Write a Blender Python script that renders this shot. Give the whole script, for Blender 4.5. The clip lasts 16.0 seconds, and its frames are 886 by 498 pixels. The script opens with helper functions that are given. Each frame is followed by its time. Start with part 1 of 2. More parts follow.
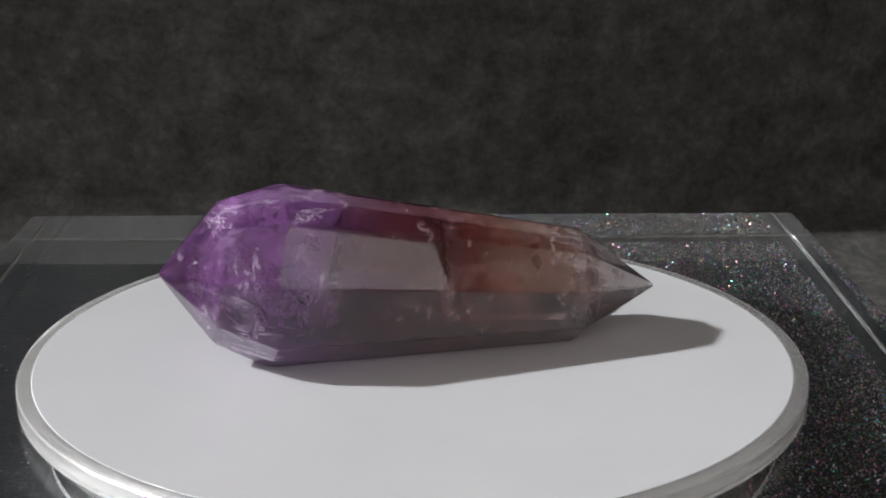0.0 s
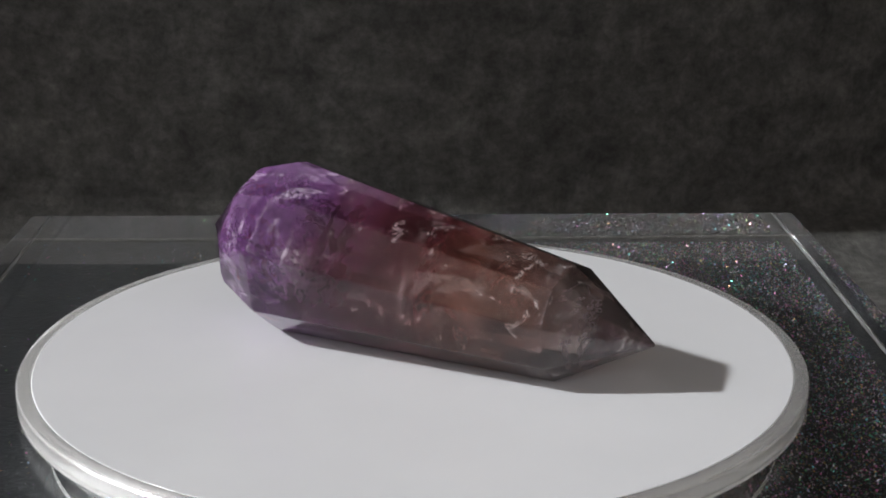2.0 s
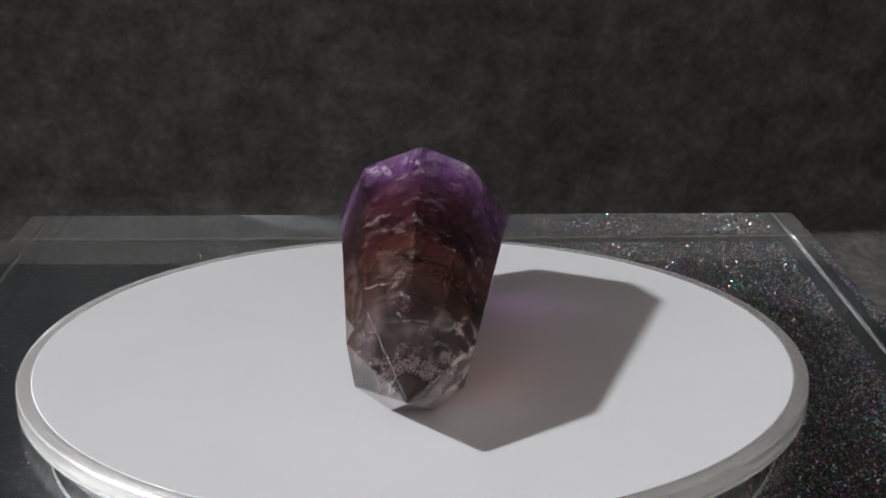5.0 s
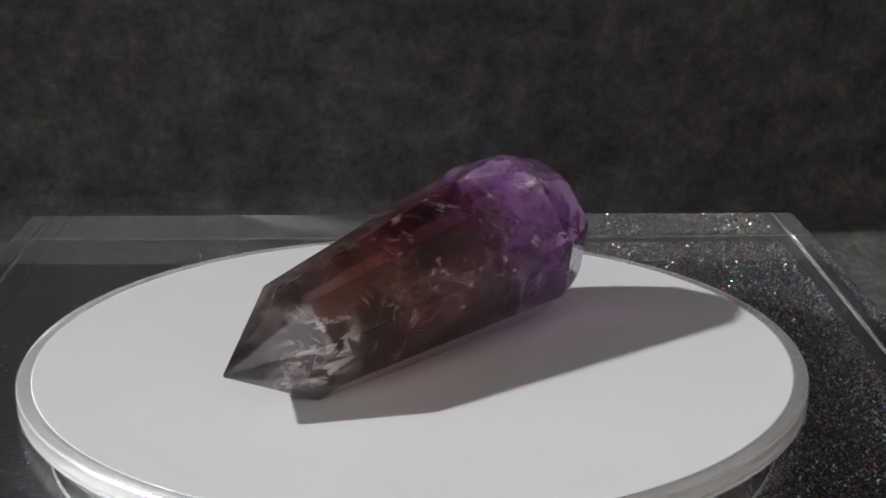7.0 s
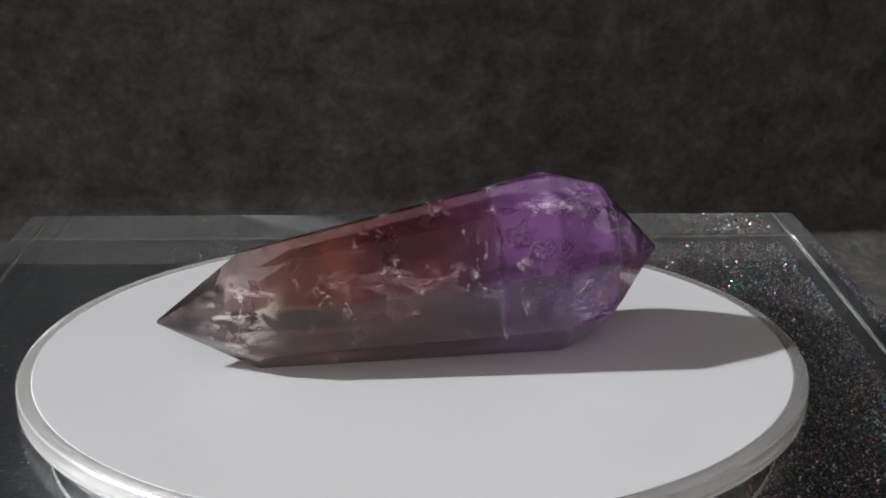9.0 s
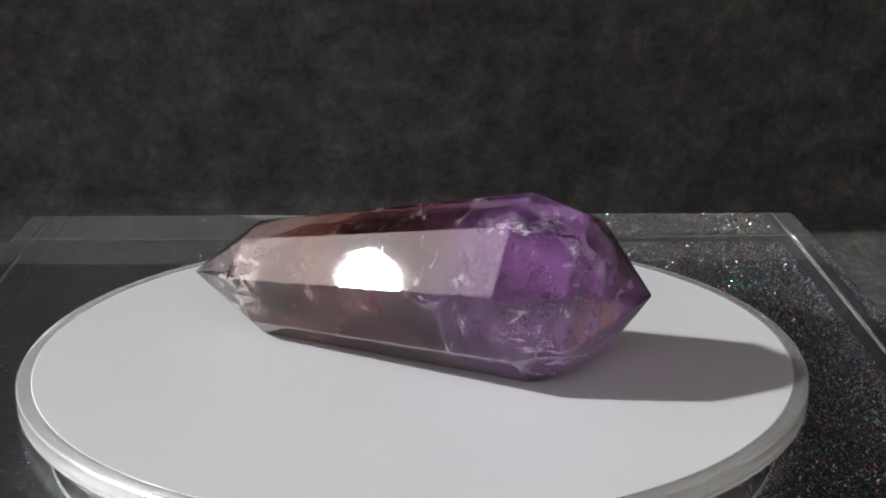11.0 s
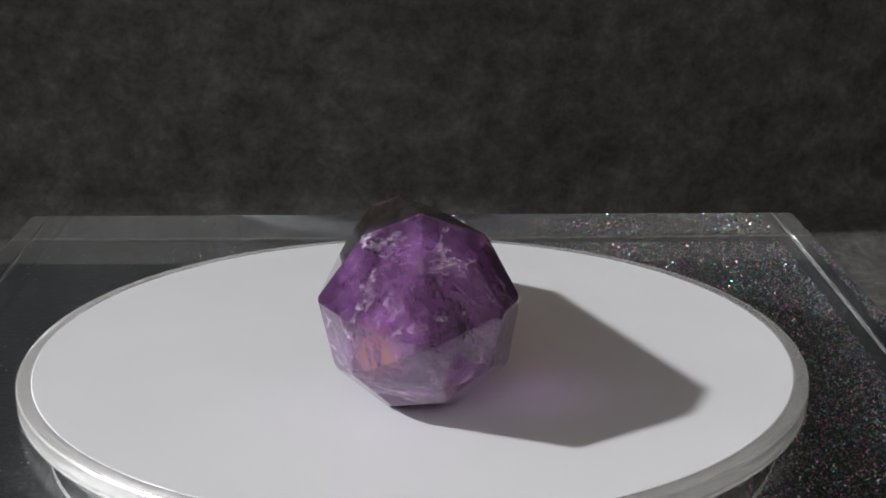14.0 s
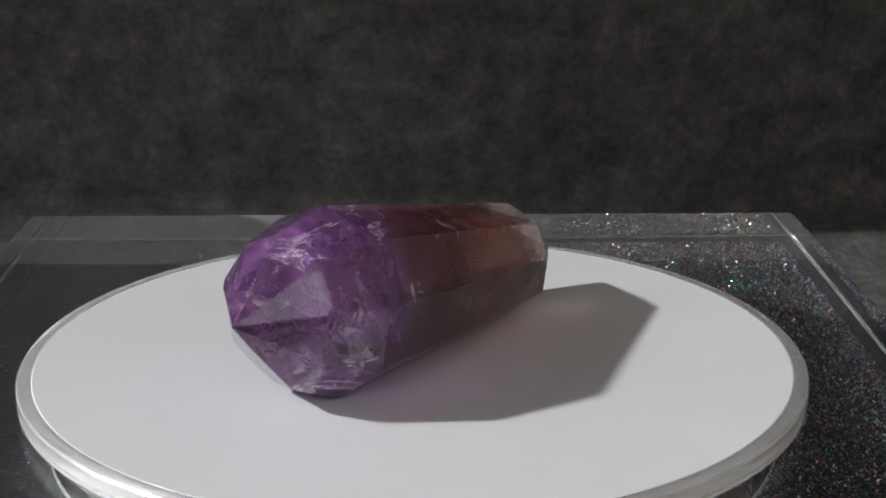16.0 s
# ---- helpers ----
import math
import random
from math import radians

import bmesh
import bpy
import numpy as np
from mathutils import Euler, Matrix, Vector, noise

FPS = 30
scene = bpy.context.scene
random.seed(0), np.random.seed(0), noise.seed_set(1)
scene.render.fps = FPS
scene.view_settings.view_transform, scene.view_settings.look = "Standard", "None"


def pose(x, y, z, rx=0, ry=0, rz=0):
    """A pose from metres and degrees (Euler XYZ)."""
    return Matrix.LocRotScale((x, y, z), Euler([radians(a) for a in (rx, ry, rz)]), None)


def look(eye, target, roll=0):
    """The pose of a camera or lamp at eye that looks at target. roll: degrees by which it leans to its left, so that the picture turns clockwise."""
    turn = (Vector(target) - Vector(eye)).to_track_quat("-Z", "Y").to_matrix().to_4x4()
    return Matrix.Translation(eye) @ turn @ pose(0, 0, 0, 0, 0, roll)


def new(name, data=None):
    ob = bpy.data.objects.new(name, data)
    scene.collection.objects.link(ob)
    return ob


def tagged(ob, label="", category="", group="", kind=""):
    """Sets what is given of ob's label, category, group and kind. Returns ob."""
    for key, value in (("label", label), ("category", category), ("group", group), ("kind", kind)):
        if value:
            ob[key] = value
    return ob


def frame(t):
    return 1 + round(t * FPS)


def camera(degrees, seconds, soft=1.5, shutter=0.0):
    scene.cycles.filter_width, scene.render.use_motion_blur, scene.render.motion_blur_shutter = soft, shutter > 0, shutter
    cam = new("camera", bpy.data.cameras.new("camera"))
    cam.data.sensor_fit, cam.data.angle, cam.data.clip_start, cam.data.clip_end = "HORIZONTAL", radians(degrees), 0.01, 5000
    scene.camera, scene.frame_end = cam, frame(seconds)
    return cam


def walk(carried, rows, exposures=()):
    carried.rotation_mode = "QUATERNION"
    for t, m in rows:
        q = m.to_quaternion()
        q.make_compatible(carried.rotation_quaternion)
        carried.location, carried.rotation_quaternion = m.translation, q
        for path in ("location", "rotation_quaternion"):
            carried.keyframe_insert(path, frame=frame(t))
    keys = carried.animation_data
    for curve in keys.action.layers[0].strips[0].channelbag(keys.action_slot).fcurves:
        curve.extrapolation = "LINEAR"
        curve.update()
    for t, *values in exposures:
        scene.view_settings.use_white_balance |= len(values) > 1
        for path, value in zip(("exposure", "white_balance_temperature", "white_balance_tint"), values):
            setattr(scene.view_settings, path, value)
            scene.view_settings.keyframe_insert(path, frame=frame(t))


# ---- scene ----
# ---------------------------------------------------------------- camera
TOP = 0.0226            # height of the turntable's upper face over the table
cam = camera(33.58, 16.0, soft=1.7)
EYE = Vector((0.0, -0.17875, 0.06806 + TOP))
PITCH, YAW = radians(17.037), radians(1.187)
AIM = EYE + Vector((math.sin(YAW) * math.cos(PITCH), math.cos(YAW) * math.cos(PITCH), -math.sin(PITCH)))
walk(cam, [(0.0, look(EYE, AIM, 0.05)), (16.0, look(EYE, AIM, 0.05))], exposures=[(0.0, 0.35, 6210, 10), (16.0, 0.35, 6210, 10)])

# ---------------------------------------------------------------- light
SUN_AZ, SUN_EL = radians(3.5), radians(36.3)     # the way the light travels, over the table
world = bpy.data.worlds.new("sky")
world.use_nodes = True
scene.world = world
wn = world.node_tree.nodes
sky = wn.new("ShaderNodeTexSky")
sky.sky_type = "NISHITA"
sky.sun_disc = False
sky.air_density, sky.dust_density, sky.ozone_density = 0.35, 1.0, 0.0
sky.sun_elevation = SUN_EL
sky.sun_rotation = radians(270.0) - SUN_AZ
wn["Background"].inputs["Strength"].default_value = 0.15
world.node_tree.links.new(sky.outputs["Color"], wn["Background"].inputs["Color"])

sun = new("sun", bpy.data.lights.new("sun", "SUN"))
sun.data.energy = 2.3
sun.data.angle = radians(2.4)
sun.data.color = (1.0, 0.985, 0.965)
way = Vector((math.cos(SUN_AZ) * math.cos(SUN_EL), math.sin(SUN_AZ) * math.cos(SUN_EL), -math.sin(SUN_EL)))
sun.matrix_world = look((-1.0, 0.0, 1.0), Vector((-1.0, 0.0, 1.0)) + way)

# added fill lamp in the high opening behind the camera, brightens felt and shadows
fill_lamp = new("south_fill", bpy.data.lights.new("south_fill", "AREA"))
fill_lamp.data.shape, fill_lamp.data.size, fill_lamp.data.size_y = "RECTANGLE", 3.2, 0.65
fill_lamp.data.energy = 7.0
fill_lamp.data.color = (1.0, 0.92, 0.84)
fill_lamp.matrix_world = pose(0.20, -1.90, 1.275, 90, 0, 0)


# ---------------------------------------------------------------- materials
class Mat:
    """A node material with short ways to add nodes and wires."""

    def __init__(self, name):
        self.mat = bpy.data.materials.new(name)
        self.mat.use_nodes = True
        self.tree = self.mat.node_tree
        self.bsdf = self.tree.nodes["Principled BSDF"]
        self.out = self.tree.nodes["Material Output"]

    def node(self, kind, **values):
        n = self.tree.nodes.new(kind)
        for key, value in values.items():
            n.inputs[key.replace("_", " ")].default_value = value
        return n

    def wire(self, a, b):
        self.tree.links.new(a, b)

    def base(self, **values):
        for key, value in values.items():
            self.bsdf.inputs[key.replace("_", " ")].default_value = value
        return self

    def noise(self, scale, detail=4.0, rough=0.55, distort=0.0, vec=None):
        n = self.node("ShaderNodeTexNoise", Scale=scale, Detail=detail, Roughness=rough, Distortion=distort)
        if vec is None:
            vec = self.coords()
        self.wire(vec, n.inputs["Vector"])
        return n.outputs["Fac"]

    def coords(self):
        return self.node("ShaderNodeTexCoord").outputs["Object"]

    def ramp(self, fac, stops, smooth=False):
        r = self.tree.nodes.new("ShaderNodeValToRGB")
        r.color_ramp.interpolation = "EASE" if smooth else "LINEAR"
        el = r.color_ramp.elements
        while len(el) < len(stops):
            el.new(0.5)
        for e, (pos, col) in zip(el, stops):
            e.position = pos
            e.color = (*col, 1.0) if len(col) == 3 else col
        self.wire(fac, r.inputs["Fac"])
        return r.outputs["Color"]

    def grey(self, fac, stops):
        return self.ramp(fac, [(p, (v, v, v)) for p, v in stops])

    def math(self, op, a, b=None):
        m = self.tree.nodes.new("ShaderNodeMath")
        m.operation = op
        for i, x in enumerate((a, b)):
            if x is None:
                continue
            if isinstance(x, (int, float)):
                m.inputs[i].default_value = x
            else:
                self.wire(x, m.inputs[i])
        return m.outputs[0]

    def mix(self, fac, a, b, blend="MIX"):
        m = self.tree.nodes.new("ShaderNodeMix")
        m.data_type, m.blend_type = "RGBA", blend
        for i, x in ((0, fac), (6, a), (7, b)):
            if isinstance(x, (int, float)):
                m.inputs[i].default_value = x
            elif isinstance(x, tuple):
                m.inputs[i].default_value = (*x, 1.0)
            else:
                self.wire(x, m.inputs[i])
        return m.outputs[2]

    def bump(self, height, strength, distance):
        b = self.node("ShaderNodeBump", Strength=strength, Distance=distance)
        self.wire(height, b.inputs["Height"])
        self.wire(b.outputs["Normal"], self.bsdf.inputs["Normal"])


def acrylic(name, tint, rough, ior=1.49, clear=1.0):
    m = Mat(name).base(Base_Color=(*tint, 1), IOR=ior, Transmission_Weight=clear)
    dust = m.noise(900.0, 3.0)
    m.wire(m.grey(dust, [(0.45, rough), (0.75, rough + 0.05)]), m.bsdf.inputs["Roughness"])
    return m.mat


def opal():
    m = Mat("opal white acrylic").base(IOR=1.49, Roughness=0.14)
    m.wire(m.ramp(m.noise(45.0, 3.0), [(0.3, (0.775, 0.785, 0.80)), (0.7, (0.81, 0.82, 0.835))]), m.bsdf.inputs["Base Color"])
    m.wire(m.grey(m.noise(160.0, 4.0), [(0.35, 0.08), (0.7, 0.17)]), m.bsdf.inputs["Roughness"])
    return m.mat


def plaster():
    m = Mat("pale plaster").base(Roughness=0.9)
    m.wire(m.ramp(m.noise(3.0, 5.0), [(0.3, (0.84, 0.80, 0.74)), (0.7, (0.88, 0.84, 0.78))]), m.bsdf.inputs["Base Color"])
    m.bump(m.noise(120.0, 3.0), 0.2, 0.001)
    return m.mat


def wood(name, tone):
    m = Mat(name).base(Roughness=0.6)
    m.wire(m.ramp(m.noise(9.0, 6.0, 0.6, 1.5), [(0.3, (0.70 * tone, 0.64 * tone, 0.56 * tone)), (0.7, (0.80 * tone, 0.74 * tone, 0.66 * tone))]), m.bsdf.inputs["Base Color"])
    return m.mat


def felt():
    m = Mat("charcoal felt").base(Roughness=0.95, Specular_IOR_Level=0.15)
    cloth = m.node("ShaderNodeTexCoord").outputs["UV"]       # metres along the cloth
    broad = m.noise(46.0, 3.0, 0.5, vec=cloth)
    coarse = m.noise(160.0, 6.0, 0.66, 0.3, vec=cloth)
    fine = m.noise(600.0, 5.0, 0.7, vec=cloth)
    c = m.ramp(coarse, [(0.30, (0.050, 0.0496, 0.0465)), (0.52, (0.085, 0.084, 0.0785)), (0.74, (0.132, 0.130, 0.121))])
    g = m.grey(fine, [(0.3, 0.74), (0.7, 1.26)])
    w = m.grey(broad, [(0.3, 0.80), (0.7, 1.20)])
    m.wire(m.mix(1.0, m.mix(1.0, c, g, "MULTIPLY"), w, "MULTIPLY"), m.bsdf.inputs["Base Color"])
    m.bump(fine, 0.4, 0.0012)
    return m.mat


def glitter_cloth():
    m = Mat("black glitter sheet").base(Roughness=0.42)
    m.wire(m.ramp(m.noise(300.0, 3.0), [(0.3, (0.010, 0.0105, 0.012)), (0.7, (0.028, 0.028, 0.031))]), m.bsdf.inputs["Base Color"])
    m.bump(m.noise(1500.0, 2.0), 0.6, 0.0003)
    return m.mat


def glitter_flake():
    m = Mat("glitter flakes").base(Metallic=1.0, Roughness=0.34)
    g = m.node("ShaderNodeNewGeometry")
    hue = m.ramp(g.outputs["Random Per Island"], [
        (0.0, (0.65, 0.62, 0.6)), (0.20, (0.6, 0.6, 0.7)), (0.36, (0.75, 0.15, 0.42)), (0.52, (0.15, 0.5, 0.65)),
        (0.68, (0.2, 0.65, 0.28)), (0.84, (0.75, 0.42, 0.15)), (1.0, (0.40, 0.2, 0.75))])
    m.wire(hue, m.bsdf.inputs["Base Color"])
    return m.mat


ZONES = [
    (0.00, (0.42, 0.34, 0.35)), (0.13, (0.36, 0.27, 0.27)), (0.21, (0.25, 0.13, 0.11)), (0.33, (0.20, 0.066, 0.046)),
    (0.42, (0.145, 0.032, 0.034)), (0.56, (0.110, 0.024, 0.040)), (0.65, (0.14, 0.044, 0.100)), (0.70, (0.28, 0.105, 0.33)),
    (0.86, (0.34, 0.135, 0.42)), (1.00, (0.32, 0.12, 0.38))]


def zone_colour(m, length):
    """Colour along the stone, in growth bands a little askew to its axis; also the place along it."""
    xyz = m.node("ShaderNodeSeparateXYZ")
    m.wire(m.coords(), xyz.inputs[0])
    askew = m.math("ADD", xyz.outputs[0], m.math("MULTIPLY", xyz.outputs[2], 0.21))
    wob = m.noise(110.0, 4.0, 0.62, 0.6)
    along = m.math("ADD", m.math("DIVIDE", askew, length), m.math("MULTIPLY", m.math("SUBTRACT", wob, 0.5), 0.11))
    depth = m.grey(m.noise(140.0, 5.0, 0.6, 0.8), [(0.30, 0.50), (0.70, 1.45)])
    return m.mix(1.0, m.ramp(along, ZONES), depth, "MULTIPLY"), along, askew, xyz.outputs[0]


def stone_heart(length, power):
    """A body of colour inside the clear stone: it only tints what is seen through it."""
    m = Mat("tinted heart")
    tint, along, askew, x = zone_colour(m, length)
    g = m.node("ShaderNodeGamma", Gamma=power)
    m.wire(tint, g.inputs["Color"])
    see = m.node("ShaderNodeBsdfTransparent")
    m.wire(g.outputs["Color"], see.inputs["Color"])
    m.wire(see.outputs[0], m.out.inputs["Surface"])
    return m.mat


def crystal_stone(length):
    """Amethyst that runs into smoky citrine: clear, tinted along the axis, with milky veils, rust and dark flecks."""
    m = Mat("zoned amethyst").base(IOR=1.54, Roughness=0.02)
    tint, along, askew, x = zone_colour(m, length)

    def near(cx, cy, cz, radius):
        """1 at a place inside the stone (mm), 0 at the radius."""
        d = m.node("ShaderNodeVectorMath")
        d.operation = "DISTANCE"
        m.wire(m.coords(), d.inputs[0])
        d.inputs[1].default_value = (cx / 1000, cy / 1000, cz / 1000)
        return m.grey(m.math("DIVIDE", d.outputs["Value"], radius / 1000), [(0.35, 1.0), (1.0, 0.0)])

    def plus(p, q):
        return m.math("ADD", p, q)

    def times(p, q):
        return m.math("MULTIPLY", p, q)

    def stretched(sx, sy, sz, rx, ry, rz):
        """Coordinates squeezed along a slanting direction, for wisps and planes of healing."""
        p = m.node("ShaderNodeMapping", Scale=(sx, sy, sz), Rotation=(radians(rx), radians(ry), radians(rz)))
        m.wire(m.coords(), p.inputs["Vector"])
        return p.outputs["Vector"]

    # milky cloud, mostly in the violet half
    milk = m.grey(along, [(0.0, 0.13), (0.2, 0.18), (0.33, 0.26), (0.50, 0.28), (0.63, 0.28), (0.70, 0.33), (1.0, 0.34)])
    cloud = m.grey(m.noise(150.0, 7.0, 0.62, 0.6), [(0.34, 0.30), (0.50, 0.85), (0.68, 1.8)])
    body = times(milk, cloud)

    # pale feathers: torn patches with one sharp side, in slanting wisps at two sizes
    def wisps(vec, scale, low):
        return m.grey(m.noise(scale, 8.0, 0.68, 0.9, vec=vec), [(low, 0.0), (low + 0.018, 0.85), (low + 0.06, 0.35), (low + 0.12, 0.0)])

    patches = m.grey(m.noise(120.0, 3.0, 0.5), [(0.44, 0.0), (0.60, 1.0)])
    patches_2 = m.grey(m.noise(190.0, 4.0, 0.55), [(0.50, 0.0), (0.62, 1.0)])
    zone = m.grey(along, [(0.0, 0.5), (0.16, 0.55), (0.24, 0.30), (0.60, 0.40), (0.70, 0.90), (0.84, 0.90), (0.92, 0.6), (1.0, 0.4)])
    feather = times(m.math("MAXIMUM", times(wisps(stretched(1.0, 2.2, 0.8, 20, 35, 15), 80.0, 0.53), patches),
                           times(wisps(stretched(2.4, 0.9, 1.0, -30, 10, 40), 190.0, 0.57), patches_2)), zone)

    # fine bright threads, where small fractures come to the faces
    def threads(vec, scale, width):
        r = m.math("ABSOLUTE", m.math("SUBTRACT", m.noise(scale, 9.0, 0.70, 0.5, vec=vec), 0.5))
        return m.grey(r, [(0.0, 1.0), (width * 0.5, 0.75), (width, 0.0)])

    sparse = m.grey(m.noise(230.0, 5.0, 0.6), [(0.56, 0.0), (0.63, 1.0)])
    sparse_2 = m.grey(m.noise(310.0, 5.0, 0.6, vec=stretched(1.2, 0.8, 1.0, 0, 30, 60)), [(0.57, 0.0), (0.63, 1.0)])
    thread = plus(times(threads(stretched(1.0, 1.5, 0.7, 30, 25, 0), 95.0, 0.012), sparse),
                  times(threads(stretched(1.6, 0.8, 1.0, -20, 15, 50), 170.0, 0.013), sparse_2))

    # two healed cracks that cross the stone, in fifths of a millimetre
    jag = times(m.math("SUBTRACT", m.noise(190.0, 4.0, 0.6), 0.5), 9.0)
    gate = m.grey(m.noise(230.0, 4.0), [(0.44, 0.08), (0.60, 1.0)])
    fifth = times(m.math("SUBTRACT", askew, 0.0441), 5000.0)
    crack = m.grey(times(m.math("ABSOLUTE", plus(fifth, jag)), 0.1), [(0.0, 0.60), (0.08, 0.35), (0.22, 0.0)])
    fifth_2 = times(m.math("SUBTRACT", x, 0.0300), 5000.0)
    crack_2 = m.grey(times(m.math("ABSOLUTE", plus(fifth_2, times(jag, 1.5))), 0.1), [(0.0, 0.35), (0.4, 0.0)])
    cracks = times(plus(crack, times(crack_2, near(30.0, 5.0, -8.0, 13.0))), gate)

    # shattered place behind the slim point, and small torn glints painted pale all through
    crackle = times(near(9.8, 0.6, 6.4, 7.0), m.grey(m.noise(330.0, 9.0, 0.74, 0.7, vec=stretched(0.8, 1.6, 1.0, 25, 0, 30)), [(0.47, 0.0), (0.56, 1.0)]))
    glint = times(m.grey(m.noise(700.0, 5.0, 0.7, 1.2, vec=stretched(1.0, 2.6, 1.0, 40, 20, 0)), [(0.63, 0.0), (0.68, 1.0)]), m.grey(m.noise(95.0, 3.0), [(0.50, 0.0), (0.60, 1.0)]))
    pale = m.math("MINIMUM", plus(plus(feather, cracks), plus(plus(times(crackle, 0.8), times(glint, 0.6)), times(thread, 0.75))), 1.0)

    rust = times(near(60.0, -2.2, 5.6, 4.6), m.grey(m.noise(190.0, 4.0, 0.6, 1.2), [(0.46, 0.0), (0.56, 0.9)]))
    soot = times(m.grey(m.noise(420.0, 3.0, 0.6, 0.5), [(0.64, 0.0), (0.69, 0.8)]), m.grey(along, [(0.06, 0.6), (0.22, 1.0), (0.32, 0.25), (0.6, 0.0)]))

    haze = m.node("ShaderNodeGamma", Gamma=0.92)
    m.wire(tint, haze.inputs["Color"])
    blush = m.node("ShaderNodeGamma", Gamma=0.13)
    m.wire(tint, blush.inputs["Color"])
    colour = m.mix(pale, haze.outputs["Color"], blush.outputs["Color"])
    colour = m.mix(crackle, colour, (0.93, 0.80, 0.74))
    colour = m.mix(rust, colour, (0.42, 0.17, 0.17))
    colour = m.mix(soot, colour, (0.03, 0.018, 0.015))
    m.wire(colour, m.bsdf.inputs["Base Color"])
    solid = m.math("MINIMUM", plus(plus(body, times(pale, 0.60)), plus(times(rust, 0.5), times(soot, 0.5))), 0.92)
    skin = m.node("ShaderNodeGamma", Gamma=0.06)
    m.wire(tint, skin.inputs["Color"])
    glass = m.node("ShaderNodeBsdfPrincipled", IOR=1.54, Roughness=0.008, Transmission_Weight=1.0)
    m.wire(skin.outputs["Color"], glass.inputs["Base Color"])
    both = m.node("ShaderNodeMixShader")
    m.wire(solid, both.inputs[0])
    straight = m.node("ShaderNodeBsdfTransparent")     # part of the light passes the stone unbent
    m.wire(skin.outputs["Color"], straight.inputs["Color"])
    clear = m.node("ShaderNodeMixShader", Fac=0.11)
    m.wire(glass.outputs[0], clear.inputs[1])
    m.wire(straight.outputs[0], clear.inputs[2])
    m.wire(clear.outputs[0], both.inputs[1])
    m.wire(m.bsdf.outputs[0], both.inputs[2])
    polish = m.node("ShaderNodeFresnel", IOR=1.30)        # gloss of the ground and polished faces
    gloss = m.node("ShaderNodeBsdfGlossy", Roughness=0.012)
    top = m.node("ShaderNodeMixShader")
    m.wire(polish.outputs[0], top.inputs[0])
    m.wire(both.outputs[0], top.inputs[1])
    m.wire(gloss.outputs[0], top.inputs[2])
    m.wire(top.outputs[0], m.out.inputs["Surface"])
    return m.mat


ACRYLIC = acrylic("clear acrylic", (0.93, 0.96, 0.965), 0.0)
EDGE = acrylic("satin acrylic ring", (0.78, 0.775, 0.76), 0.12, clear=0.76)
FROST = acrylic("frosted acrylic edge", (0.74, 0.72, 0.70), 0.22, clear=0.94)
BORE = acrylic("sawn acrylic bore", (0.80, 0.79, 0.77), 0.25, clear=0.6)
OPAL, FELT, SHEET, FLAKE = opal(), felt(), glitter_cloth(), glitter_flake()
PLASTER = plaster()
FLOOR = wood("limed wood", 1.0)
BOARDS = wood("pale ceiling boards", 0.85)
VEIL = Mat("pale fracture").base(Base_Color=(0.86, 0.80, 0.86, 1), Roughness=0.5).mat
RUST = Mat("rusty fracture").base(Base_Color=(0.62, 0.22, 0.18, 1), Roughness=0.4).mat
MOTOR = Mat("grey moulded plastic").base(Base_Color=(0.09, 0.085, 0.08, 1), Roughness=0.45).mat


# ---------------------------------------------------------------- building helpers
def part(name, bm, material, parent=None, label=""):
    bmesh.ops.recalc_face_normals(bm, faces=bm.faces)
    me = bpy.data.meshes.new(name)
    bm.to_mesh(me)
    bm.free()
    me.materials.append(material)
    ob = new(name, me)
    ob.parent = parent
    if label:
        ob["label"] = label
    return ob


def smooth_by_angle(ob, degrees):
    me = ob.data
    for p in me.polygons:
        p.use_smooth = True
    bm = bmesh.new()
    bm.from_mesh(me)
    for e in bm.edges:
        e.smooth = len(e.link_faces) == 2 and e.calc_face_angle(0.0) < radians(degrees)
    bm.to_mesh(me)
    bm.free()


def lathe(profile, seg=128, closed=True):
    """A ring or disc turned about z from (radius, height) points; a radius of 0 closes on the axis."""
    bm = bmesh.new()
    rings = []
    for r, z in profile:
        if r == 0:
            rings.append([bm.verts.new((0, 0, z))])
        else:
            rings.append([bm.verts.new((r * math.cos(2 * math.pi * k / seg), r * math.sin(2 * math.pi * k / seg), z)) for k in range(seg)])
    pairs = list(zip(rings, rings[1:]))
    if closed:
        pairs.append((rings[-1], rings[0]))
    for a, b in pairs:
        for k in range(seg):
            j = (k + 1) % seg
            if len(a) == 1 and len(b) == 1:
                continue
            if len(a) == 1:
                bm.faces.new((a[0], b[j], b[k]))
            elif len(b) == 1:
                bm.faces.new((a[k], a[j], b[0]))
            else:
                bm.faces.new((a[k], a[j], b[j], b[k]))
    return bm


# ---------------------------------------------------------------- structure
def box(bm, x0, y0, z0, x1, y1, z1):
    bmesh.ops.create_cube(bm, size=1.0, matrix=Matrix.Translation(((x0 + x1) / 2, (y0 + y1) / 2, (z0 + z1) / 2)) @ Matrix.Diagonal((x1 - x0, y1 - y0, z1 - z0, 1)))


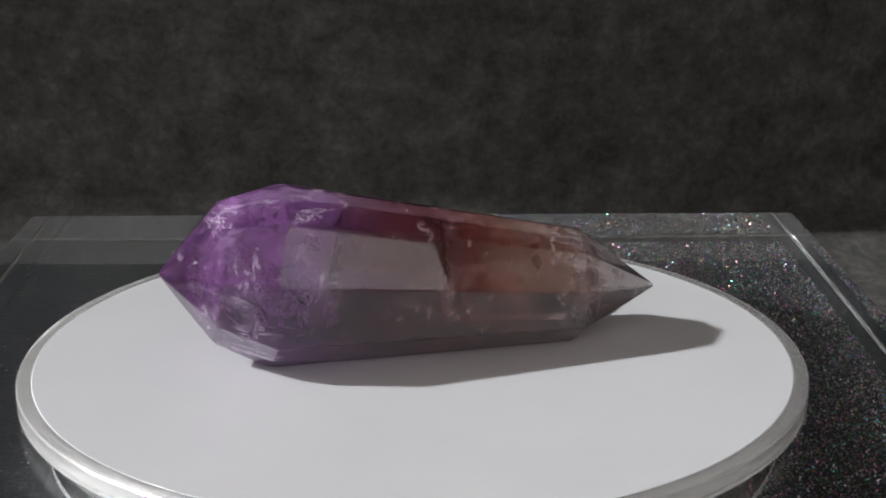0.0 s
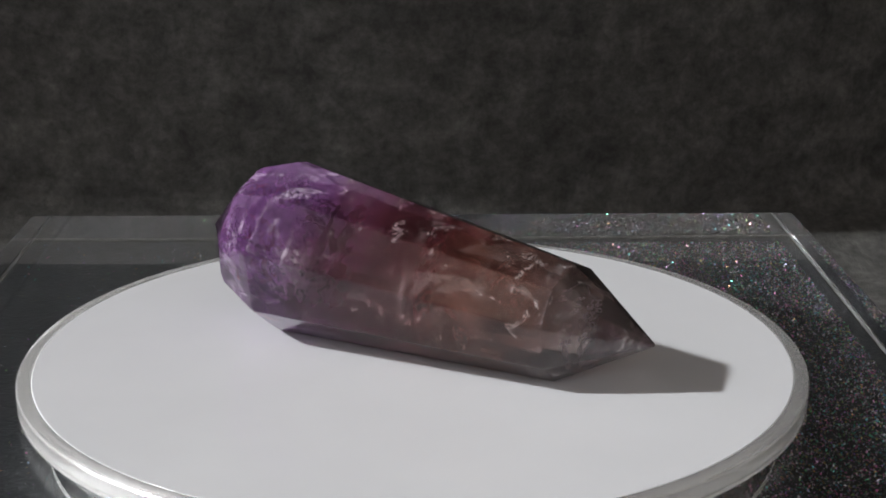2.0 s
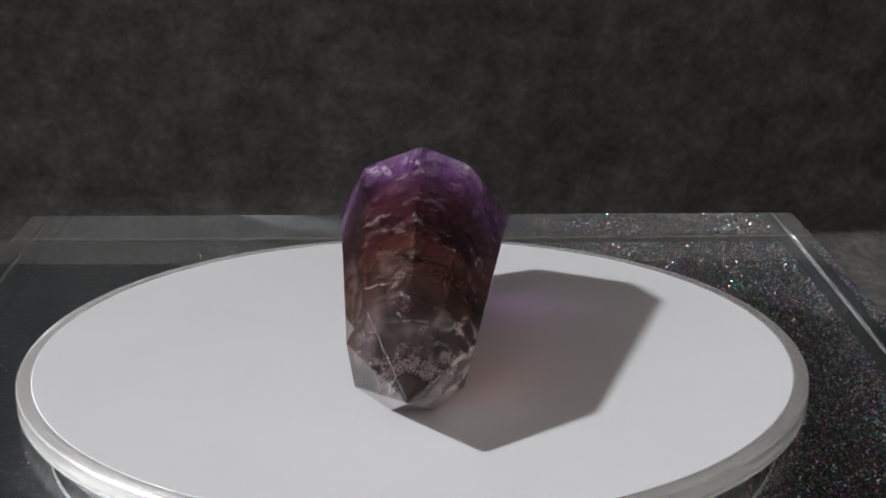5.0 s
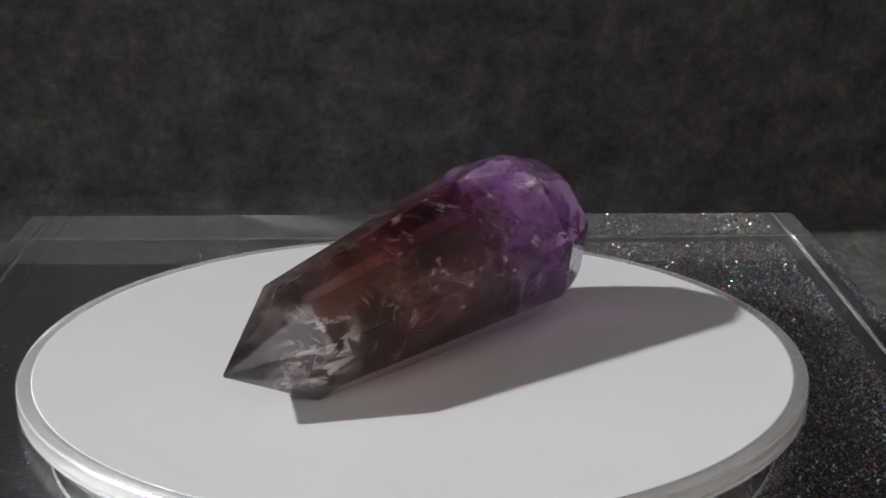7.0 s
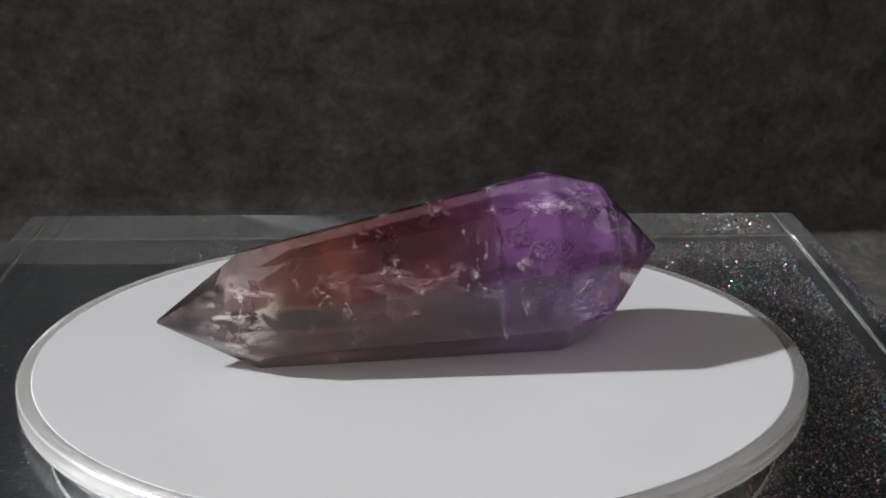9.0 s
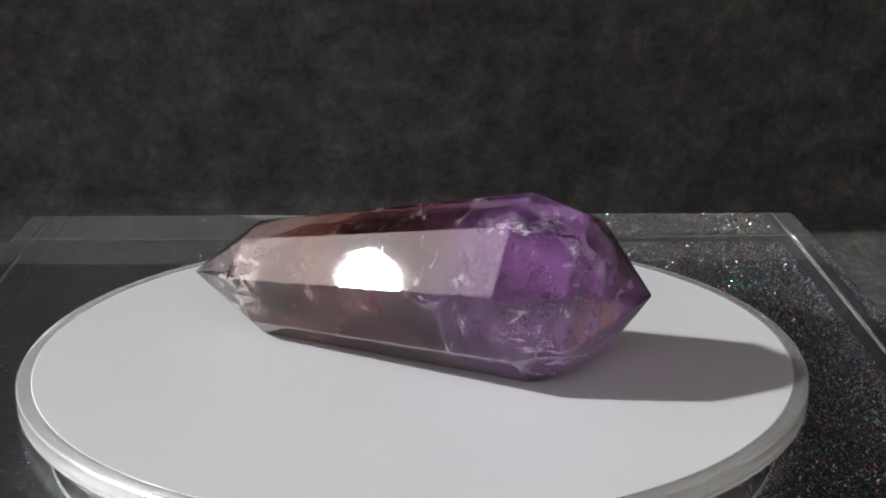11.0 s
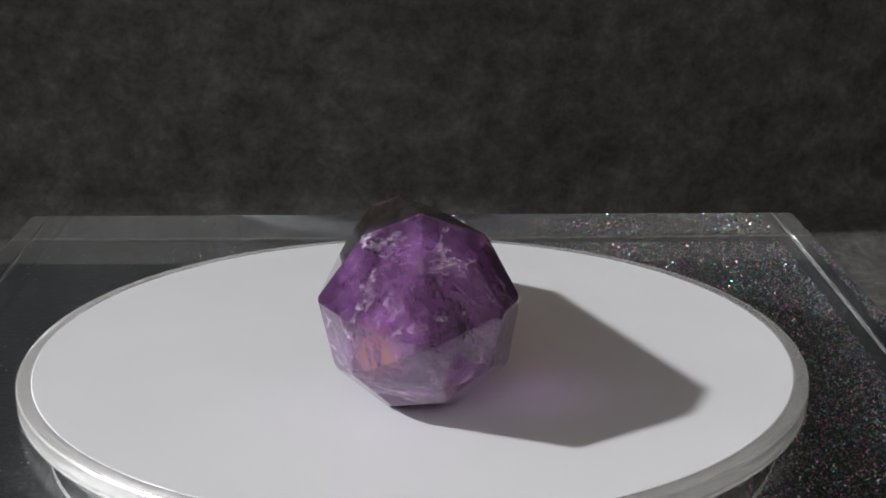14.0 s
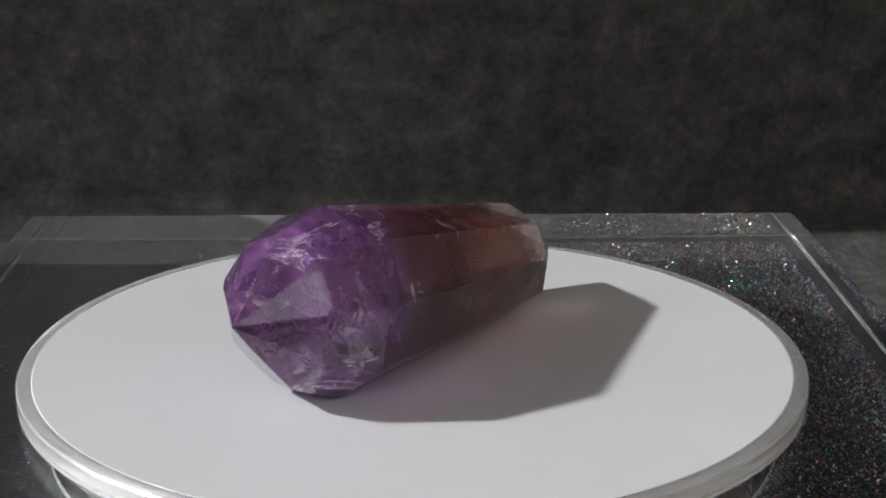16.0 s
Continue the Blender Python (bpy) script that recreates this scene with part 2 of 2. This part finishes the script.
def build_room():
    """Unseen walls added round the table to shape light; openings admit sun and sky."""
    x0, x1, y0, y1, z0, z1, w = -1.5, 1.9, -1.9, 1.3, -0.75, 1.65, 0.12
    def wall(name, boxes, material, label):
        bm = bmesh.new()
        for b in boxes:
            box(bm, *b)
        tagged(part(name, bm, material), label, "wall", kind="structure")
    wall("wall_north", [(x0, y1, z0, x1, y1 + w, z1)], PLASTER, "unseen pale plaster wall added to bounce light")
    # added openings: a small high one lets sun reach the table, another behind
    ay0, ay1, az0, az1 = -0.55, 0.30, 0.72, 1.50
    wall("wall_west", [(x0 - w, y0 - w, z0, x0, ay0, z1), (x0 - w, ay0, z0, x0, ay1, az0), (x0 - w, ay0, az1, x0, ay1, z1),
                       (x0 - w, ay1, z0, x0, y1 + w, z1)], PLASTER, "unseen pale plaster wall added to limit light, with a small opening for the sun")
    wall("wall_east", [(x1, y0 - w, z0, x1 + w, y1 + w, z1)], PLASTER, "unseen pale plaster wall added to bounce light")
    sx0, sx1, sz0, sz1 = -1.4, 1.8, 0.95, 1.60
    wall("wall_south", [(x0, y0 - w, z0, sx0, y0, z1), (sx1, y0 - w, z0, x1, y0, z1), (sx0, y0 - w, z0, sx1, y0, sz0), (sx0, y0 - w, sz1, sx1, y0, z1)],
         PLASTER, "unseen pale plaster wall added to bounce light, with a high opening for added fill")
    wall("floor", [(x0 - w, y0 - w, z0 - w, x1 + w, y1 + w, z0)], FLOOR, "unseen pale limed wooden floor added under the table")
    wall("ceiling", [(x0 - w, y0 - w, z1, x1 + w, y1 + w, z1 + w)], BOARDS, "unseen pale boarded ceiling added to bounce light")


def build_table():
    holder = new("table")
    tagged(holder, "pale limed wooden table under the dark felt", "table")
    bm = bmesh.new()
    box(bm, -0.8, -0.62, -0.030, 0.8, 0.5, -0.0005)
    part("tabletop", bm, FLOOR, holder)
    for x in (-0.75, 0.75):
        for y in (-0.57, 0.45):
            bm = bmesh.new()
            box(bm, x - 0.03, y - 0.03, -0.75, x + 0.03, y + 0.03, -0.030)
            part("leg", bm, FLOOR, holder)


def build_sweep():
    """One length of felt: it lies on the table, bends up behind the block and hangs as the backdrop."""
    ys = [(-0.60, 0.0), (-0.3, 0.0), (0.0, 0.0), (0.10, 0.0)]
    for k in range(1, 17):
        a = radians(90 * k / 16)
        ys.append((0.108 + 0.012 * math.sin(a), 0.012 * (1 - math.cos(a))))
    ys += [(0.12, 0.3), (0.12, 0.55)]
    bm = bmesh.new()
    cols = [-0.75, -0.5, -0.3] + [-0.2 + 0.02 * k for k in range(21)] + [0.3, 0.5, 0.75]

    def fall(x):
        """The cloth hangs in a slow bulge and drops back to one side."""
        return 2.2 * max(0.0, min(x, 0.4) + 0.02) ** 2 - 0.22 * max(0.0, min(-x, 0.4) - 0.05) ** 2

    rows = [[bm.verts.new((x, y + (fall(x) if y > 0.105 else 0.0), z)) for x in cols] for y, z in ys]
    for a, b in zip(rows, rows[1:]):
        for k in range(len(a) - 1):
            bm.faces.new((a[k], a[k + 1], b[k + 1], b[k]))
    run, arc = {}, 0.0
    for row, before in zip(rows, [rows[0]] + rows):
        arc += (row[0].co - before[0].co).length
        for v in row:
            run[v] = (v.co.x, arc)
    uv = bm.loops.layers.uv.new("cloth")
    for f in bm.faces:
        for corner in f.loops:
            corner[uv].uv = run[corner.vert]
    ob = part("backdrop", bm, FELT)
    for p in ob.data.polygons:
        p.use_smooth = True
    tagged(ob, "mottled charcoal felt sweep, flat on the table and rising behind", "backdrop", kind="structure")


def build_sheet():
    bm = bmesh.new()
    box(bm, -0.0681, -0.0611, 0.0002, 0.0681, 0.0751, 0.0010)
    ob = part("glitter_sheet", bm, SHEET)
    tagged(ob, "square of black glitter paper under the clear block", "glitter paper")


LIFT = 0.0014           # the block stands on the glitter paper
BLOCK_H = 0.0180


def build_block():
    """The clear block: a square slab, bored through for the drive, with fine bevels."""
    seg, r, half = 128, 0.0466, 0.0685
    cx, cy = 0.0, 0.0070
    bm = bmesh.new()

    def level(z, inset):
        h = half - inset
        outer, inner = [], []
        for k in range(seg):
            a = 2 * math.pi * (k + 0.5) / seg
            c, s = math.cos(a), math.sin(a)
            inner.append(bm.verts.new((r * c, r * s, z)))
        for sx, sy in ((1, 1), (-1, 1), (-1, -1), (1, -1)):
            outer.append(bm.verts.new((cx + sx * h, cy + sy * h, z)))
        return outer, inner

    b = 0.00045
    bot, low, mid, high, top = level(0.0, b), level(b, 0.0), level(0.0022, 0.0), level(BLOCK_H - b, 0.0), level(BLOCK_H, b)
    for a, c in ((bot, low), (low, mid), (mid, high), (high, top)):
        for k in range(4):
            j = (k + 1) % 4
            f = bm.faces.new((a[0][k], a[0][j], c[0][j], c[0][k]))
            f.material_index = 0 if a in (low, mid) else 1
        for k in range(seg):
            j = (k + 1) % seg
            f = bm.faces.new((a[1][j], a[1][k], c[1][k], c[1][j]))
            f.material_index = 0 if a in (mid, high) else 2
    q = seg // 4
    for lev in (bot, top):
        for n in range(4):
            start = n * q
            fan = [lev[1][(start + k) % seg] for k in range(q)]
            for k in range(q - 1):
                bm.faces.new((lev[0][n], fan[k], fan[k + 1]))
            bm.faces.new((lev[0][n], fan[-1], lev[1][(start + q) % seg], lev[0][(n + 1) % 4]))
    holder = new("display_block")
    tagged(holder, "square block of clear acrylic with polished edges on a glitter sheet", "display stand")
    holder.location = (0, 0, LIFT)
    ob = part("block", bm, ACRYLIC, holder)
    ob.data.materials.append(FROST)
    ob.data.materials.append(BORE)
    smooth_by_angle(ob, 12)
    ob.visible_shadow = False
    m = lathe([(0.0, 0.001), (0.030, 0.001), (0.030, 0.0172), (0.0, 0.0172)], 64, closed=False)
    drive = part("drive_housing", m, MOTOR, holder, "dark grey drum in the bore of the block")
    smooth_by_angle(drive, 40)
    return holder


def build_turntable():
    holder = new("turntable")
    holder.location = (0, 0, TOP)
    tagged(holder, "round white acrylic turntable plate with a clear rim", "turntable")
    t = 0.00258
    plate = part("plate", lathe([(0, 0), (0.0480, 0), (0.0481, -0.0001), (0.0481, -t + 0.0001), (0, -t + 0.0001)], 192, closed=False), OPAL, holder, "glossy opal white plate")
    smooth_by_angle(plate, 40)
    rim = part("rim", lathe([(0.04814, -0.0001), (0.0482, 0.00002), (0.0494, 0.00002), (0.0498, -0.00008), (0.0500, -0.0003), (0.0500, -t + 0.0002), (0.0498, -t), (0.04814, -t)], 192), EDGE, holder, "clear acrylic ring round the plate")
    smooth_by_angle(rim, 30)
    rim.visible_shadow = False
    spindle = part("spindle", lathe([(0, -t), (0.006, -t), (0.006, -0.0052), (0, -0.0052)], 32, closed=False), MOTOR, holder)
    smooth_by_angle(spindle, 40)
    return holder


# ---------------------------------------------------------------- the crystal
TIP_A = Vector((0.03235, 0.00577, 0.00612))       # slim end, on the plate
TIP_B = Vector((-0.03182, -0.00427, 0.01208))     # thick end
LENGTH = (TIP_B - TIP_A).length


HEARTS = (stone_heart(LENGTH, 0.22), stone_heart(LENGTH, 0.28))


def build_crystal():
    """A double-pointed nine-sided wand, ground flat facet by facet: slim point, sides, shoulder, crown."""
    rings = (
        (0.1787, (7.33, 7.11, 7.54, 7.79, 7.70, 7.80, 7.53, 7.65, 7.45), (-0.65, -0.67, -0.02, 0.40, 0.42, -0.32, -0.14, 0.22, 0.72), (11.5, 57.6, 90.9, 133.4, 171.3, 210.4, 249.9, 289.4, 322.7)),
        (0.7802, (11.95, 11.53, 12.16, 12.26, 11.89, 11.92, 11.41, 11.45, 11.41), (-0.38, -0.29, 0.0, -0.32, 0.96, 0.24, 0.22, -0.18, -0.20), (11.6, 56.8, 91.6, 130.9, 169.6, 209.8, 249.6, 288.9, 329.0)),
        (0.8831, (9.33, 8.95, 9.50, 9.40, 9.20, 8.67, 8.48, 10.02, 9.34), (0.09, 0.90, 0.67, 0.13, 0.36, 0.61, 0.70, -2.78, -0.74), (12.7, 58.7, 89.3, 128.4, 167.8, 208.6, 255.6, 290.1, 326.6)))
    tip_a, tip_b = np.zeros(3), np.array((LENGTH, 0.0, 0.0))
    loops = []
    for s, radii, shifts, turns in rings:
        th = np.radians(turns)
        r = np.array(radii) / 1000
        loops.append(np.stack([s * LENGTH + np.array(shifts) / 1000, r * np.sin(th), r * np.cos(th)], axis=1))
    heart = np.array((0.6 * LENGTH, 0.0, 0.0))
    planes = []

    def plane(corners, sink=0.0):
        """The flat facet that lies best on these corners, facing outwards."""
        c = np.mean(corners, axis=0)
        n = np.linalg.svd(np.array(corners) - c)[2][2]
        n = n if n @ (c - heart) > 0 else -n
        planes.append((n, n @ c - sink))

    count = 9
    for k in range(count):
        j = (k + 1) % count
        plane((tip_a, loops[0][k], loops[0][j]))
        plane((loops[0][k], loops[0][j], loops[1][k], loops[1][j]))
        plane((loops[1][k], loops[1][j], loops[2][k], loops[2][j]))
        plane((tip_b, loops[2][k], loops[2][j]))
    cloud = np.concatenate([tip_a[None], tip_b[None], *loops])
    # shallow cuts soften the shoulder, and one small facet that catches the sun
    for k in range(count):
        th = math.radians(rings[1][3][k])
        n = np.array((math.sin(0.21), math.cos(0.21) * math.sin(th), math.cos(0.21) * math.cos(th)))
        planes.append((n, n @ loops[1][k] - 0.00016))
        th = math.radians(rings[2][3][k])
        n = np.array((math.sin(0.74), math.cos(0.74) * math.sin(th), math.cos(0.74) * math.cos(th)))
        planes.append((n, n @ loops[2][k] - 0.00022))
    n = np.array((0.2804, 0.5448, 0.7903))
    n /= np.linalg.norm(n)
    planes.append((n, max(cloud @ n) - 0.00028))
    # corners of the solid: every three planes that meet inside all the others
    nrm, off = np.array([p[0] for p in planes]), np.array([p[1] for p in planes])
    bm = bmesh.new()
    total = len(planes)
    for i in range(total):
        for j in range(i + 1, total):
            rest = np.arange(j + 1, total)
            if len(rest) == 0:
                continue
            m = np.stack([np.broadcast_to(nrm[i], (len(rest), 3)), np.broadcast_to(nrm[j], (len(rest), 3)), nrm[rest]], axis=1)
            rhs = np.stack([np.full(len(rest), off[i]), np.full(len(rest), off[j]), off[rest]], axis=1)
            good = np.abs(np.linalg.det(m)) > 1e-4
            if not good.any():
                continue
            pts = np.linalg.solve(m[good], rhs[good][..., None])[..., 0]
            inside = (pts @ nrm.T <= off + 2e-7).all(axis=1)
            for q in pts[inside]:
                bm.verts.new(q)
    bmesh.ops.remove_doubles(bm, verts=bm.verts, dist=0.00002)
    bmesh.ops.convex_hull(bm, input=bm.verts)
    bmesh.ops.dissolve_limit(bm, angle_limit=radians(1.2), verts=bm.verts, edges=bm.edges)
    hearts = []
    for wide, long in ((0.965, 0.975), (0.58, 0.76)):
        h = bm.copy()
        for v in h.verts:
            v.co = (0.56 * LENGTH + (v.co.x - 0.56 * LENGTH) * long, v.co.y * wide, v.co.z * wide)
        hearts.append(h)
    bmesh.ops.bevel(bm, geom=bm.edges[:], offset=0.00009, segments=1, affect="EDGES")
    ob = part("crystal_wand", bm, crystal_stone(LENGTH))
    for h, tint in zip(hearts, HEARTS):
        part("colour_zone", h, tint, ob, "deep violet to smoky brown colour inside the stone")
    tagged(ob, "polished double-pointed crystal, violet fading to smoky brown, lying on the turntable", "crystal")
    return ob


def build_inclusions(stone):
    """Thin crumpled sheets inside the stone: healed cracks, pale feathers and a rusty patch."""
    rng = np.random.default_rng(11)

    def sheet(name, centre, normal, radius, crumple, keep, material, label):
        n = Vector(normal).normalized()
        u = n.orthogonal().normalized()
        v = n.cross(u)
        bm = bmesh.new()
        rings, seg = 5, 22
        lobes = [rng.uniform(0.65, 1.0) for _ in range(7)]
        grid = []
        for i in range(rings + 1):
            row = []
            for k in range(seg):
                a = 2 * math.pi * k / seg
                edge = lobes[int(7 * k / seg) % 7] * (0.9 + 0.1 * math.sin(5 * a))
                r = radius * edge * (0.08 + 0.92 * i / rings)
                p = Vector(centre) + u * (r * math.cos(a)) + v * (0.72 * r * math.sin(a))
                p += n * crumple * (noise.noise(p * 420.0) + 0.5 * noise.noise(p * 1100.0))
                row.append(bm.verts.new(p))
            grid.append(row)
        for i in range(rings):
            for k in range(seg):
                if rng.random() < keep:
                    j = (k + 1) % seg
                    bm.faces.new((grid[i][k], grid[i][j], grid[i + 1][j], grid[i + 1][k]))
        bmesh.ops.solidify(bm, geom=bm.faces[:], thickness=0.00003)
        bmesh.ops.delete(bm, geom=[v for v in bm.verts if not v.link_faces], context="VERTS")
        return part(name, bm, material, stone, label)

    sheet("healed_crack", (0.0441, 0, 0), (1, 0.05, 0.21), 0.0088, 0.0012, 0.62, VEIL, "pale healed crack across the stone")
    sheet("healed_crack", (0.0300, 1.0 / 1000, -0.001), (1, -0.1, -0.05), 0.0070, 0.0014, 0.5, VEIL, "pale healed crack across the stone")
    sheet("rust_inclusion", (0.0560, -0.0020, 0.0045), (0.7, -0.2, 0.7), 0.0036, 0.0012, 0.75, RUST, "rusty pink inclusion")
    for k in range(16):
        x = rng.uniform(0.047, 0.058)
        a, r = rng.uniform(0, 2 * math.pi), rng.uniform(0.002, 0.0062)
        nrm = (rng.normal(0, 0.5), math.sin(a) + rng.normal(0, 0.5), math.cos(a) + rng.normal(0, 0.5))
        sheet("feather", (x, r * math.sin(a), r * math.cos(a)), nrm, rng.uniform(0.0014, 0.0034), 0.0007, 0.6, VEIL, "")
    for k in range(12):
        x = rng.uniform(0.018, 0.042)
        a, r = rng.uniform(0, 2 * math.pi), rng.uniform(0.001, 0.0045)
        nrm = (rng.normal(0, 1), rng.normal(0, 1), rng.normal(0, 1))
        sheet("feather", (x, r * math.sin(a), r * math.cos(a)), nrm, rng.uniform(0.0008, 0.0022), 0.0005, 0.5, VEIL, "")
    for k in range(9):
        x = rng.uniform(0.009, 0.0135)
        a, r = rng.uniform(0, 2 * math.pi), rng.uniform(0.0005, 0.0036)
        nrm = (1, rng.normal(0, 0.6), rng.normal(0, 0.6))
        sheet("feather", (x, r * math.sin(a), r * math.cos(a)), nrm, rng.uniform(0.0010, 0.0020), 0.0006, 0.6, VEIL, "")


def crystal_rest():
    """The crystal's frame at no turn: x from the slim point to the thick one."""
    a = (TIP_B - TIP_A).normalized()
    side = a.cross(Vector((0, 0, 1))).normalized()
    up = side.cross(a)
    m = Matrix((a, up, side)).transposed().to_4x4()
    m.translation = TIP_A + Vector((0, 0, TOP))
    return m


def build_glitter():
    rng = np.random.default_rng(5)
    n = 150000
    x = rng.uniform(-0.066, 0.066, n)
    y = rng.uniform(-0.058, 0.073, n)
    size = rng.uniform(0.00006, 0.00017, n)
    thick = np.clip((x + 0.055) / 0.10, 0.05, 1.0)     # flakes thin out towards the left side
    keep = np.flatnonzero(rng.random(n) < thick ** 1.5)
    verts, faces = [], []
    for i in keep:
        tilt, spin = abs(rng.normal(0, radians(38))), rng.uniform(0, 2 * math.pi)
        nrm = Vector((math.sin(tilt) * math.cos(spin), math.sin(tilt) * math.sin(spin), math.cos(tilt)))
        u = nrm.orthogonal().normalized()
        v = nrm.cross(u)
        c = Vector((float(x[i]), float(y[i]), float(size[i]) * math.sin(tilt)))
        base = len(verts)
        for k in range(5):
            a = 2 * math.pi * k / 5
            verts.append(c + float(size[i]) * (math.cos(a) * u + math.sin(a) * v))
        faces.append(tuple(range(base, base + 5)))
    me = bpy.data.meshes.new("glitter")
    me.from_pydata(verts, [], faces)
    me.materials.append(FLAKE)
    ob = new("glitter", me)
    ob.location = (0, 0, 0.00102)
    tagged(ob, "coloured metallic glitter flakes scattered over the black sheet", "glitter", kind="stuff")


build_room()
build_table()
build_sweep()
build_sheet()
BLOCK = build_block()
TURNTABLE = build_turntable()
CRYSTAL = build_crystal()
build_inclusions(CRYSTAL)
build_glitter()

TURNS = (
    (0.0, 2.06), (0.5, -7.8), (1.0, -18.0), (1.5, -28.7), (2.0, -39.1), (2.5, -49.3), (3.0, -59.9), (3.5, -70.8), (4.0, -81.4),
    (5.25, -106.7), (6.5, -131.7), (7.0, -141.2), (7.5, -150.6), (8.0, -160.0), (8.5, -169.4), (9.0, -178.5), (10.25, -201.7), (11.5, -225.0),
    (12.5, -244.9), (13.5, -265.0), (14.5, -284.9), (15.0, -295.3), (16.0, -316.6))


def motions():
    rest = crystal_rest()
    walk(CRYSTAL, [(t, pose(0, -0.00047, 0, 0, 0, a) @ rest) for t, a in TURNS])
    walk(TURNTABLE, [(t, pose(0, 0, TOP, 0, 0, a)) for t, a in TURNS])


motions()
